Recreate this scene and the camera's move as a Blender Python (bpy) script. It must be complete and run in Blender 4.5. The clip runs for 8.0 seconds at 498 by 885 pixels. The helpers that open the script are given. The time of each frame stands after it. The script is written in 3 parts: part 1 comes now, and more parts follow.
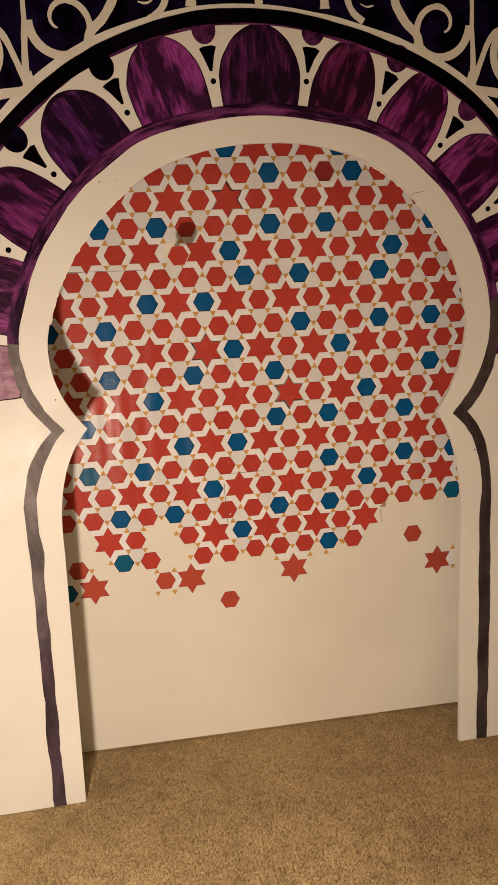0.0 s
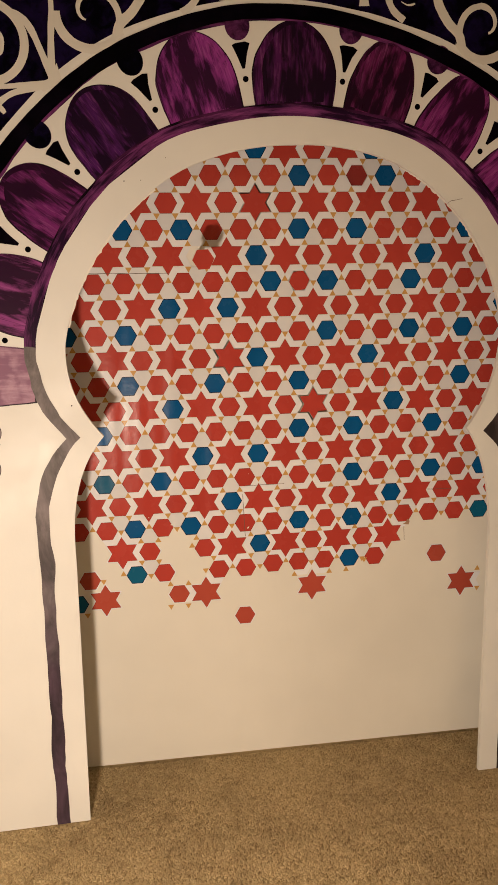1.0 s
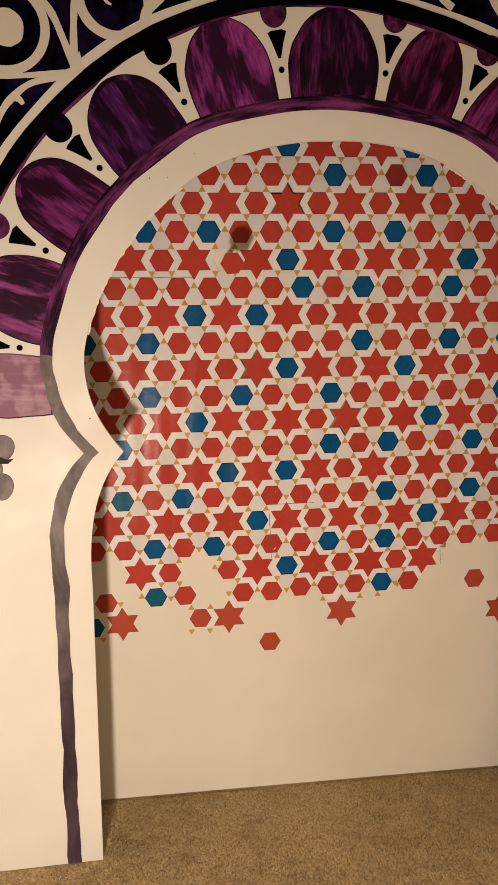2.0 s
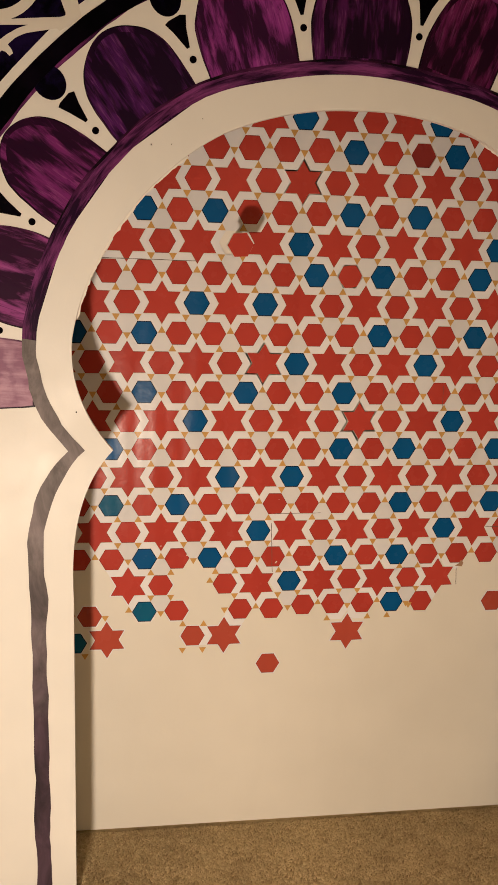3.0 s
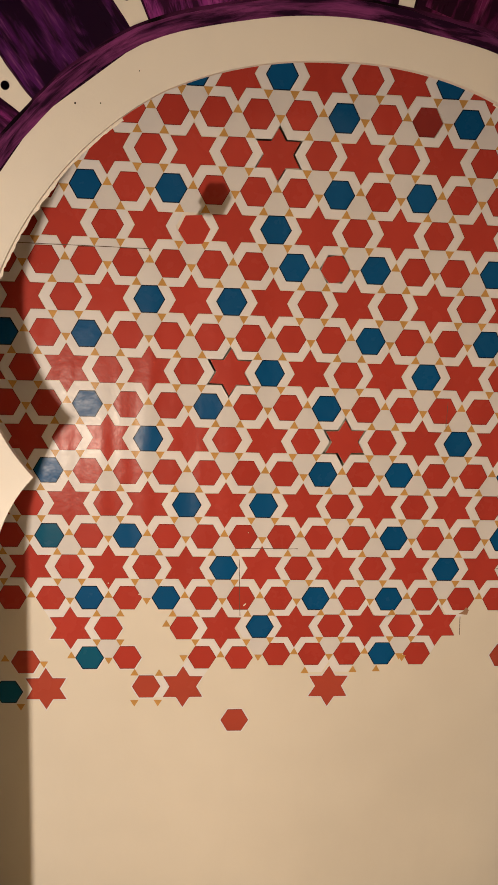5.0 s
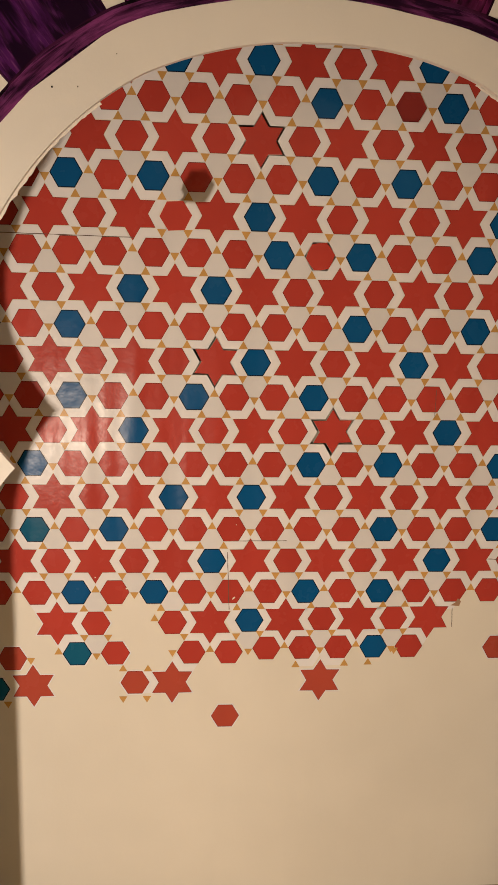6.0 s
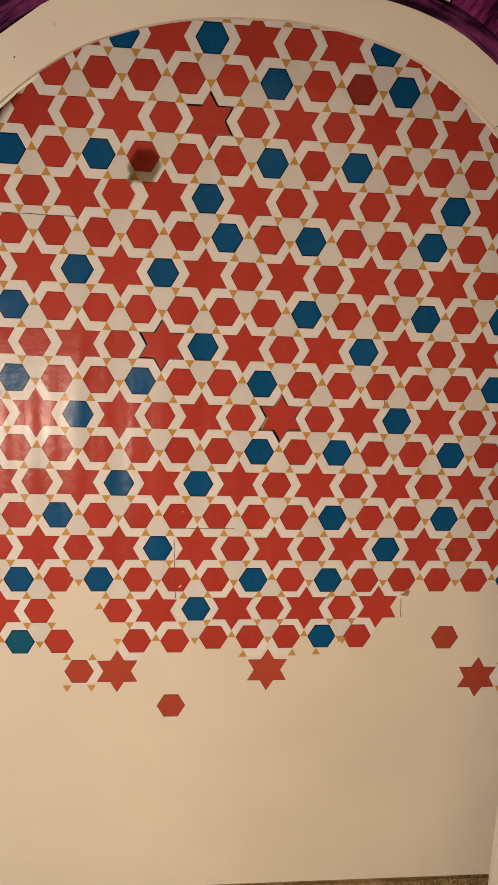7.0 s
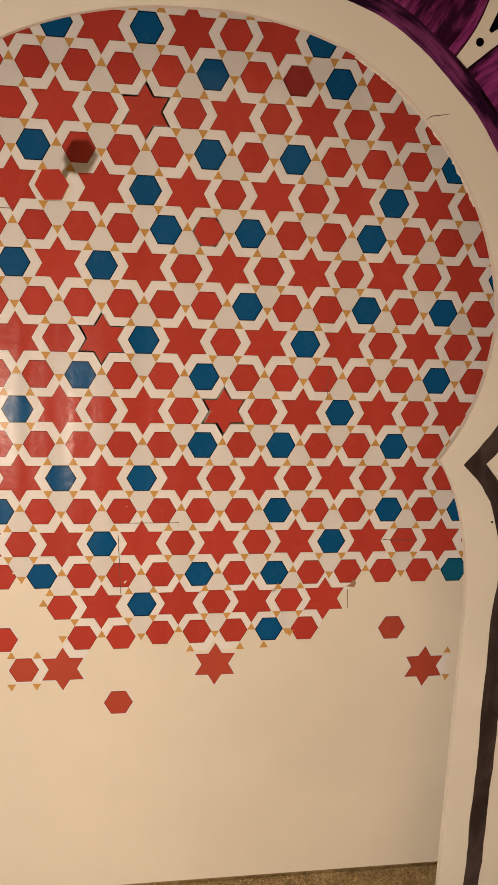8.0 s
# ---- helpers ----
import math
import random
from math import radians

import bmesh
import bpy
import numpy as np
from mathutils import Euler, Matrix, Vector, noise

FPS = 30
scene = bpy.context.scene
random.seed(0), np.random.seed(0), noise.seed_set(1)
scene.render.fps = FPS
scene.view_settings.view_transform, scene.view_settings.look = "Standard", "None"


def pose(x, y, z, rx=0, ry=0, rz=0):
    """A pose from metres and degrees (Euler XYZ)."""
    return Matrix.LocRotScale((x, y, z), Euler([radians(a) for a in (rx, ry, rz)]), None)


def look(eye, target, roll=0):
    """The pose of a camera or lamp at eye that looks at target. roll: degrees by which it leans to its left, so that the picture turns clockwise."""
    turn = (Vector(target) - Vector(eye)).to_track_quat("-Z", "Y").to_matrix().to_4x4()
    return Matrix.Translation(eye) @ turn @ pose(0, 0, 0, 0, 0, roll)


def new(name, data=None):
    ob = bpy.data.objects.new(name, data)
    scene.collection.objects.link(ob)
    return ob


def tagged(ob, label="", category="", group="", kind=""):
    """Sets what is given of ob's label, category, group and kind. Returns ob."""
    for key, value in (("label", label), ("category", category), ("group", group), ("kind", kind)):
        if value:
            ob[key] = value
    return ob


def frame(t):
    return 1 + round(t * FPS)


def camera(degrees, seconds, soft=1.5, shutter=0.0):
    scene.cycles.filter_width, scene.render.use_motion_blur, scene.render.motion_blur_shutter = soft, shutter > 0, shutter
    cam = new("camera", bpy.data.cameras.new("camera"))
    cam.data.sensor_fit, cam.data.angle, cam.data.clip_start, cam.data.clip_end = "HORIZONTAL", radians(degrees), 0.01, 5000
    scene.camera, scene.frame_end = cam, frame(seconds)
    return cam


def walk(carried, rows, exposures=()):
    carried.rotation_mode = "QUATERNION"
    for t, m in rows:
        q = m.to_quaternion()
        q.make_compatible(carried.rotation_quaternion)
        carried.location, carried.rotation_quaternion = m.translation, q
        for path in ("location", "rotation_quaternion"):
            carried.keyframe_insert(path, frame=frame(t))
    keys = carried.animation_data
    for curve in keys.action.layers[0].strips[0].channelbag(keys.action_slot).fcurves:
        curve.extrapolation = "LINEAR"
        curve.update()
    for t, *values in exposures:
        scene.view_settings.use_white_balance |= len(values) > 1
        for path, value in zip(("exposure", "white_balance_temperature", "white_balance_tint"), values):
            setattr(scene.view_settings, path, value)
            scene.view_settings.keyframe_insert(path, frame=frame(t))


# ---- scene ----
cam = camera(34.1, 8.0, soft=1.0)
LAMP, ROOM = 116.0, 244.0
PATH = [
    (0, (0.084, 0.173, 1.515), (0.402, 2.094, 1.057), -2.3),
    (0.5, (0.082, 0.205, 1.517), (0.401, 2.126, 1.063), -1.3),
    (1, (0.079, 0.261, 1.526), (0.363, 2.188, 1.071), -0.8),
    (1.5, (0.082, 0.324, 1.529), (0.34, 2.257, 1.086), -0.6),
    (2, (0.064, 0.406, 1.518), (0.313, 2.341, 1.08), -0.3),
    (2.2, (0.061, 0.446, 1.521), (0.31, 2.383, 1.087), 0.2),
    (3.3, (0.085, 0.655, 1.463), (0.329, 2.593, 1.033), 2.2),
    (3.5, (0.113, 0.695, 1.47), (0.332, 2.631, 1.017), 2.6),
    (4, (0.141, 0.785, 1.477), (0.358, 2.718, 1.015), 3.4),
    (4.5, (0.195, 0.865, 1.472), (0.363, 2.803, 1.007), 2.7),
    (5, (0.267, 0.897, 1.484), (0.427, 2.836, 1.018), 2.2),
    (5.2, (0.270, 0.900, 1.470), (0.453, 2.836, 1.004), 1.9),
    (6.3, (0.312, 0.907, 1.448), (0.469, 2.850, 0.999), 1.5),
    (6.5, (0.326, 0.906, 1.444), (0.49, 2.847, 0.989), 1.7),
    (7, (0.358, 0.918, 1.427), (0.573, 2.853, 0.969), 2.6),
    (7.5, (0.377, 0.918, 1.425), (0.636, 2.847, 0.964), 2.7),
    (8, (0.404, 0.915, 1.416), (0.702, 2.839, 0.959), 2.4),
]
walk(cam, [(t, look(eye, target, roll)) for t, eye, target, roll in PATH], [(0.0, 0.02), (3.5, 0.02), (5.0, 0.02), (6.5, -0.02), (7.2, -0.01), (8.0, 0.14)])

# ---- world and lights ----
world = bpy.data.worlds.new("world")
scene.world = world
world.use_nodes = True
world.node_tree.nodes["Background"].inputs[0].default_value = (1.0, 0.8, 0.6, 1)
world.node_tree.nodes["Background"].inputs[1].default_value = 0.0


def spot_lamp(name, place, target, watts, colour, radius, cone):
    data = bpy.data.lights.new(name, "SPOT")
    data.energy, data.color, data.shadow_soft_size = watts, colour, radius
    data.spot_size, data.spot_blend = radians(cone), 1.0
    ob = new(name, data)
    ob.matrix_world = look(place, target)
    return ob


spot_lamp("table_lamp_bulb", (-0.27, 0.52, 0.68), (0.16, 2.5, 0.42), LAMP, (1.0, 0.795, 0.625), 0.060, 154)
# added fill, no real lamp: aimed at the ceiling to soften the shadows
spot_lamp("ceiling_bounce_fill", (0.9, -1.5, 1.5), (0.9, -1.3, 2.4), ROOM, (1.0, 0.79, 0.58), 0.08, 130)


# ---- materials ----
class Nodes:
    """A material under construction: short calls for the nodes in use."""

    def __init__(self, name, rough=0.5, spec=0.5):
        self.mat = bpy.data.materials.new(name)
        self.mat.use_nodes = True
        self.tree = self.mat.node_tree
        self.bsdf = self.tree.nodes["Principled BSDF"]
        self.bsdf.inputs["Roughness"].default_value = rough
        self.bsdf.inputs["Specular IOR Level"].default_value = spec

    def add(self, kind, **inputs):
        node = self.tree.nodes.new(kind)
        for key, value in inputs.items():
            self.put(node.inputs[key.replace("_", " ")], value)
        return node

    def put(self, socket, value):
        if isinstance(value, bpy.types.NodeSocket):
            self.tree.links.new(value, socket)
        else:
            socket.default_value = value

    def place(self, scale, local=False):
        src = self.add("ShaderNodeTexCoord").outputs["UV" if local == "uv" else "Object"] if local else self.add("ShaderNodeNewGeometry").outputs["Position"]
        return self.add("ShaderNodeMapping", Vector=src, Scale=scale).outputs[0]

    def noise(self, scale, detail=4.0, rough=0.6, stretch=(1, 1, 1), local=False, warp=0.0):
        return self.add("ShaderNodeTexNoise", Vector=self.place(stretch, local), Scale=scale, Detail=detail, Roughness=rough, Distortion=warp).outputs["Fac"]

    def ramp(self, fac, stops):
        node = self.add("ShaderNodeValToRGB", Fac=fac)
        el = node.color_ramp.elements
        while len(el) < len(stops):
            el.new(0.5)
        for e, (at, colour) in zip(el, stops):
            e.position, e.color = at, (*colour, 1)
        return node.outputs[0]

    def mix(self, fac, a, b, mode="MIX"):
        node = self.tree.nodes.new("ShaderNodeMix")
        node.data_type, node.blend_type = "RGBA", mode
        self.put(node.inputs[0], fac)
        self.put(node.inputs[6], a)
        self.put(node.inputs[7], b)
        return node.outputs[2]

    def range(self, fac, a, b, c, d):
        return self.add("ShaderNodeMapRange", Value=fac, From_Min=a, From_Max=b, To_Min=c, To_Max=d).outputs[0]

    def math(self, op, a, b):
        node = self.tree.nodes.new("ShaderNodeMath")
        node.operation = op
        self.put(node.inputs[0], a)
        self.put(node.inputs[1], b)
        return node.outputs[0]

    def bump(self, height, distance, strength=1.0, normal=None):
        node = self.add("ShaderNodeBump", Height=height, Distance=distance, Strength=strength)
        if normal:
            self.put(node.inputs["Normal"], normal)
        return node.outputs[0]

    def done(self, colour, normal=None, rough=None):
        self.put(self.bsdf.inputs["Base Color"], colour if isinstance(colour, bpy.types.NodeSocket) else (*colour, 1))
        if normal:
            self.put(self.bsdf.inputs["Normal"], normal)
        if rough is not None:
            self.put(self.bsdf.inputs["Roughness"], rough)
        return self.mat


def shade(colour, k):
    return tuple(min(1.0, c * k) for c in colour)


def painted_board(name, colour, rough=0.45):
    n = Nodes(name, rough, 0.4)
    large, fine = n.noise(2.2, 3), n.noise(160, 3)
    smear = n.noise(5, 5, 0.65, (1, 1, 0.25))
    c = n.ramp(large, [(0.3, shade(colour, 0.93)), (0.7, shade(colour, 1.03))])
    c = n.mix(n.range(smear, 0.55, 0.8, 0, 0.16), c, (*shade(colour, 0.8), 1))
    return n.done(c, n.bump(fine, 0.0004, 0.5, n.bump(n.noise(14, 3), 0.0012, 0.4)), n.range(n.noise(9, 3), 0.3, 0.7, rough - 0.08, rough + 0.1))


def laminated(name, colour, vary=0.06):
    """Print under a glossy laminate that is a little wavy across its width."""
    n = Nodes(name, 0.2, 0.10)
    rnd = n.add("ShaderNodeObjectInfo").outputs["Random"]
    cloud = n.noise(7, 4)
    c = n.mix(n.range(rnd, 0, 1, 0, 1), (*shade(colour, 1 - vary), 1), (*shade(colour, 1 + vary), 1))
    c = n.mix(n.range(cloud, 0.35, 0.75, 0, 0.25), c, (*shade(colour, 0.82), 1))
    wave = n.noise(13.0, 1.2, 0.4, (1, 1, 0.08))
    crumple = n.noise(26, 3, 0.55)
    normal = n.bump(crumple, 0.0012, 0.7, n.bump(wave, 0.011, 0.95))
    return n.done(c, normal, n.range(n.noise(18, 3), 0.3, 0.7, 0.20, 0.31))


def ink(name, low, high, scale=9.0, stretch=(1, 1, 1), local=False, rough=0.38, spec=0.06):
    """Brushed ink: streaks of two tones, with thin and thick coats."""
    n = Nodes(name, rough, spec)
    tone = n.noise(scale, 7, 0.74, stretch, local, 0.6)
    blot = n.noise(min(scale * 0.45, 30.0), 3, 0.5, (0.3, 1, 1) if local == "uv" else (1, 1, 1), local, 0.4)
    fac = n.math("ADD", n.range(tone, 0.40, 0.62, 0, 0.75), n.range(blot, 0.38, 0.62, -0.45, 0.38))
    c = n.mix(n.math("MINIMUM", n.math("MAXIMUM", fac, 0.0), 1.0), (*low, 1), (*high, 1))
    streak = n.noise(scale * 3.2, 4, 0.7, stretch, local)
    return n.done(c, n.bump(tone, 0.0005, 0.5), n.range(streak, 0.3, 0.7, rough - 0.1, rough + 0.12))


def petal_ink():
    """Marker strokes drawn from the foot of each petal to its tip: thin bright streaks over dark pools."""
    n = Nodes("petal_ink", 0.36, 0.07)
    info = n.add("ShaderNodeObjectInfo")
    top = info.outputs["Color"]
    shift = n.add("ShaderNodeCombineXYZ", X=n.range(info.outputs["Random"], 0, 1, 0, 9), Z=n.range(info.outputs["Random"], 0, 1, 0, 5)).outputs[0]
    where = n.add("ShaderNodeVectorMath", Vector=n.add("ShaderNodeTexCoord").outputs["Object"])
    n.put(where.inputs[1], shift)

    def layer(scale, detail, rough, stretch, warp):
        at = n.add("ShaderNodeMapping", Vector=where.outputs[0], Scale=stretch).outputs[0]
        return n.add("ShaderNodeTexNoise", Vector=at, Scale=scale, Detail=detail, Roughness=rough, Distortion=warp).outputs["Fac"]

    pool = layer(24, 2, 0.5, (1, 1, 0.30), 0.7)
    brush = layer(75, 5, 0.68, (1, 1, 0.16), 0.9)
    hair = layer(210, 3, 0.6, (1, 1, 0.10), 0.5)
    dark = n.mix(0.90, top, (0.004, 0.001, 0.006, 1))
    fac = n.math("ADD", n.range(brush, 0.36, 0.64, 0.0, 0.95), n.range(pool, 0.37, 0.63, -0.95, 0.45))
    c = n.mix(n.math("MINIMUM", n.math("MAXIMUM", fac, 0.0), 1.0), dark, top)
    lit = n.math("MULTIPLY", n.range(hair, 0.50, 0.66, 0, 1), n.range(pool, 0.48, 0.64, 0, 0.6))
    c = n.mix(lit, c, n.mix(0.30, top, (0.55, 0.17, 0.45, 1)))
    c = n.mix(n.range(layer(130, 4, 0.7, (1, 1, 0.12), 1.2), 0.56, 0.66, 0, 0.7), c, dark)
    return n.done(c, n.bump(brush, 0.0005, 0.5), n.range(hair, 0.3, 0.7, 0.26, 0.48))


WHITE_BOARD = painted_board("white_foam_board", (0.735, 0.73, 0.685))
PANEL_WHITE = painted_board("white_panel", (0.77, 0.742, 0.655), 0.38)
FOAM = painted_board("cut_foam", (0.78, 0.74, 0.66), 0.7)
ROOM_PAINT = painted_board("room_paint", (0.68, 0.62, 0.53), 0.7)
RED = laminated("red_print", (0.455, 0.053, 0.038))
BLUE = laminated("blue_print", (0.004, 0.088, 0.25))
CREAM = laminated("cream_print", (0.79, 0.795, 0.81), 0.03)
GREY = laminated("pale_grey_print", (0.71, 0.712, 0.718), 0.03)
OCHRE = laminated("ochre_print", (0.58, 0.33, 0.10))
# red with the shade of the sunken piece's hole put into it
SHADED_RED = laminated("shaded_red_print", (0.27, 0.036, 0.030))
PAPER_RED = laminated("matt_red_print", (0.42, 0.072, 0.045))
TEAL = laminated("teal_print", (0.006, 0.108, 0.205))
RED_EDGE = laminated("red_outline", (0.19, 0.022, 0.016))
BLUE_EDGE = laminated("blue_outline", (0.004, 0.018, 0.04))
PETAL = petal_ink()
PALE_PETAL = ink("pale_petal_ink", (0.25, 0.125, 0.20), (0.46, 0.29, 0.38), 50.0, (1, 1, 0.12), True)
PURPLE = ink("purple_ink", (0.016, 0.003, 0.02), (0.20, 0.040, 0.175), 110.0, (0.10, 1, 1), "uv")
DEEP_PURPLE = ink("deep_purple_ink", (0.003, 0.001, 0.004), (0.07, 0.012, 0.06), 90.0, (0.10, 1, 1), "uv")
SPOT = ink("purple_spot_ink", (0.02, 0.003, 0.022), (0.13, 0.026, 0.115), 40.0)
BLACK = ink("black_ink", (0.0005, 0.0004, 0.0010), (0.0030, 0.0015, 0.005), 22.0, rough=0.5, spec=0.02)
INDIGO = ink("indigo_ink", (0.0006, 0.0004, 0.002), (0.009, 0.004, 0.032), 30.0, rough=0.5, spec=0.02)
CHARCOAL = ink("charcoal_ink", (0.032, 0.025, 0.024), (0.075, 0.056, 0.056), 20.0, (1, 1, 0.3), rough=0.5)
ASH = ink("ash_ink", (0.17, 0.145, 0.15), (0.30, 0.25, 0.26), 22.0, (1, 1, 0.4), rough=0.5)


def faded_stroke():
    """A stroke thinned with water near the cusp, thicker down the leg."""
    n = Nodes("faded_ink", 0.5, 0.14)
    tone = n.noise(22, 5, 0.65, (1, 1, 0.4), warp=0.5)
    thin = n.ramp(tone, [(0.35, (0.10, 0.088, 0.086)), (0.68, (0.25, 0.215, 0.22))])
    thick = n.ramp(tone, [(0.35, (0.026, 0.020, 0.026)), (0.68, (0.08, 0.05, 0.072))])
    height = n.add("ShaderNodeSeparateXYZ", Vector=n.place((1, 1, 1))).outputs["Z"]
    ragged = n.math("ADD", height, n.range(n.noise(9, 3), 0.3, 0.7, -0.12, 0.12))
    return n.done(n.mix(n.range(ragged, 0.45, 0.95, 0, 1), thick, thin), n.bump(tone, 0.0004, 0.5))


FADED = faded_stroke()
RIBBON = painted_board("bare_board", (0.68, 0.66, 0.60))


def carpet_material():
    n = Nodes("carpet_pile", 0.95, 0.1)
    island = n.add("ShaderNodeNewGeometry").outputs["Random Per Island"]
    patch, speck = n.math("ADD", n.range(n.noise(3.2, 4, 0.6, warp=0.5), 0, 1, 0, 0.6), n.range(n.noise(15, 3, 0.6, warp=0.8), 0, 1, 0, 0.45)), n.noise(70, 3)
    c = n.ramp(island, [(0.0, (0.47, 0.345, 0.185)), (0.5, (0.60, 0.46, 0.25)), (1.0, (0.70, 0.555, 0.32))])
    c = n.mix(n.range(patch, 0.45, 0.7, 0.0, 0.5), c, (0.22, 0.155, 0.08, 1))
    c = n.mix(n.range(speck, 0.55, 0.75, 0, 0.22), c, (0.14, 0.095, 0.055, 1))
    return n.done(c)


CARPET = carpet_material()


# ---- mesh helpers ----
def prism_mesh(name, pts, front, back, material):
    """A flat plate: the outline (x, z), counter-clockwise from the front, between y = front and y = back."""
    count = len(pts)
    verts = [(x, front, z) for x, z in pts] + [(x, back, z) for x, z in pts]
    faces = [tuple(range(count))] + [(b, a, a + count, b + count) for a, b in ((k, (k + 1) % count) for k in range(count))]
    mesh = bpy.data.meshes.new(name)
    mesh.from_pydata(verts, [], faces)
    mesh.materials.append(material)
    return mesh


def put_mesh(name, mesh, parent=None, label="", place=(0, 0, 0), turn=0.0):
    ob = new(name, mesh)
    ob.location, ob.rotation_euler = place, (0, turn, 0)
    ob.parent = parent
    if label:
        ob["label"] = label
    return ob


def plate(name, pts, front, back, material, parent=None, label="", place=(0, 0, 0), turn=0.0):
    return put_mesh(name, prism_mesh(name, pts, front, back, material), parent, label, place, turn)


def closed_box(name, low, high, material):
    bm = bmesh.new()
    bmesh.ops.create_cube(bm, size=1)
    size = [b - a for a, b in zip(low, high)]
    for v in bm.verts:
        v.co = Vector([a + (c + 0.5) * s for a, c, s in zip(low, v.co, size)])
    mesh = bpy.data.meshes.new(name)
    bm.to_mesh(mesh)
    bm.free()
    mesh.materials.append(material)
    return new(name, mesh)


def pierced(name, outline, holes, front, back, material):
    """A plate with holes that go through it."""
    bm = bmesh.new()
    edges = []
    for loop in (outline, *holes):
        vs = [bm.verts.new((x, front, z)) for x, z in loop]
        edges += [bm.edges.new((vs[k], vs[(k + 1) % len(vs)])) for k in range(len(vs))]
    bmesh.ops.triangle_fill(bm, use_beauty=True, edges=edges, normal=(0, -1, 0))
    made = bmesh.ops.extrude_face_region(bm, geom=bm.faces[:])
    for v in made["geom"]:
        if isinstance(v, bmesh.types.BMVert):
            v.co.y = back
    bmesh.ops.recalc_face_normals(bm, faces=bm.faces[:])
    mesh = bpy.data.meshes.new(name)
    bm.to_mesh(mesh)
    bm.free()
    mesh.materials.append(material)
    return new(name, mesh)


def bezier(a, b, c, count):
    return [tuple((1 - t) ** 2 * p + 2 * t * (1 - t) * q + t * t * r for p, q, r in zip(a, b, c)) for t in (k / count for k in range(count + 1))]


def wobble(k, seed, size):
    return size * (noise.noise((k * 0.13, seed * 7.3, 0.4)) + 0.5 * noise.noise((k * 0.41, seed * 3.1, 2.4)))


# ---- the room ----
WALL_Y = 2.5
X_LEFT, X_RIGHT, Y_BACK, HEIGHT = -1.35, 2.25, -2.4, 2.44
tagged(closed_box("floor", (X_LEFT - 0.1, Y_BACK - 0.1, -0.1), (X_RIGHT + 0.1, WALL_Y + 0.5, -0.004), CARPET), "tan carpet floor backing", "floor", kind="structure")
# ceiling and the west, east and south walls: unseen, added to bounce light
tagged(closed_box("ceiling", (X_LEFT - 0.1, Y_BACK - 0.1, HEIGHT), (X_RIGHT + 0.1, WALL_Y + 0.5, HEIGHT + 0.1), ROOM_PAINT), "unseen off-white ceiling added to bounce light", "ceiling", kind="structure")
tagged(closed_box("wall_west", (X_LEFT - 0.1, Y_BACK, 0), (X_LEFT, WALL_Y + 0.5, HEIGHT), ROOM_PAINT), "unseen off-white wall added to bounce light", "wall", kind="structure")
tagged(closed_box("wall_east", (X_RIGHT, Y_BACK, 0), (X_RIGHT + 0.1, WALL_Y + 0.5, HEIGHT), ROOM_PAINT), "unseen off-white wall added to bounce light", "wall", kind="structure")
tagged(closed_box("wall_south", (X_LEFT - 0.1, Y_BACK - 0.1, 0), (X_RIGHT + 0.1, Y_BACK, HEIGHT), ROOM_PAINT), "unseen off-white wall added to bounce light", "wall", kind="structure")
tagged(closed_box("wall_north", (X_LEFT, WALL_Y + 0.36, 0), (X_RIGHT, WALL_Y + 0.46, HEIGHT), ROOM_PAINT), "plain wall behind the mosaic panel", "wall", kind="structure")


# ---- the mosaic lattice ----
PITCH, STAR_X, STAR_Z = 0.160, 0.595, 1.103
HEX_R, STAR_R = 0.192 * PITCH, 0.309 * PITCH
SQ3 = math.sqrt(3)
INR = PITCH / (2 * SQ3) - HEX_R * SQ3 / 2
TRI = 2 * SQ3 * INR
SMALL = (TRI - HEX_R) / 2


def lattice(i, j):
    return STAR_X + PITCH * (i + j / 2), STAR_Z + PITCH * SQ3 / 2 * j


def ring_pts(radii, start=0.0):
    count = len(radii)
    return [(r * math.cos(radians(start) + 2 * math.pi * k / count), r * math.sin(radians(start) + 2 * math.pi * k / count)) for k, r in enumerate(radii)]


HEX = ring_pts([HEX_R] * 6)
STAR = ring_pts([STAR_R, STAR_R * 0.585] * 6, 30)


def grown(pts, k):
    return [(x * k, z * k) for x, z in pts]


def moved(pts, place, turn=0.0):
    c, s = math.cos(turn), math.sin(turn)
    return [(place[0] + c * x - s * z, place[1] + s * x + c * z) for x, z in pts]


LOOSE_STARS = {(-3, 4): (-0.0015, -0.0012, 0.015), (-2, 1): (0.0012, 0.0006, -0.025), (0, 0): (0.0010, 0.0012, 0.03)}
LOOSE_HEXES = {(-3.5, 3): (0.003, -0.0075, 0.06), (-1.5, 2.5): (0.0, 0.0, 0.12), (-1.5, 4.5): (0.0, 0.0, 0.0)}
holes = [moved(grown(STAR, 1.09), lattice(*k)) for k in LOOSE_STARS] + [moved(grown(HEX, 1.045 if k == (-1.5, 2.5) else 1.02), lattice(*k)) for k in LOOSE_HEXES]
panel = pierced("mosaic_panel", [(X_LEFT, 0.004), (X_RIGHT, 0.004), (X_RIGHT, HEIGHT), (X_LEFT, HEIGHT)], holes, WALL_Y, WALL_Y + 0.030, PANEL_WHITE)
tagged(panel, "white panel covered with red and blue star mosaic print", "wall panel", kind="structure")

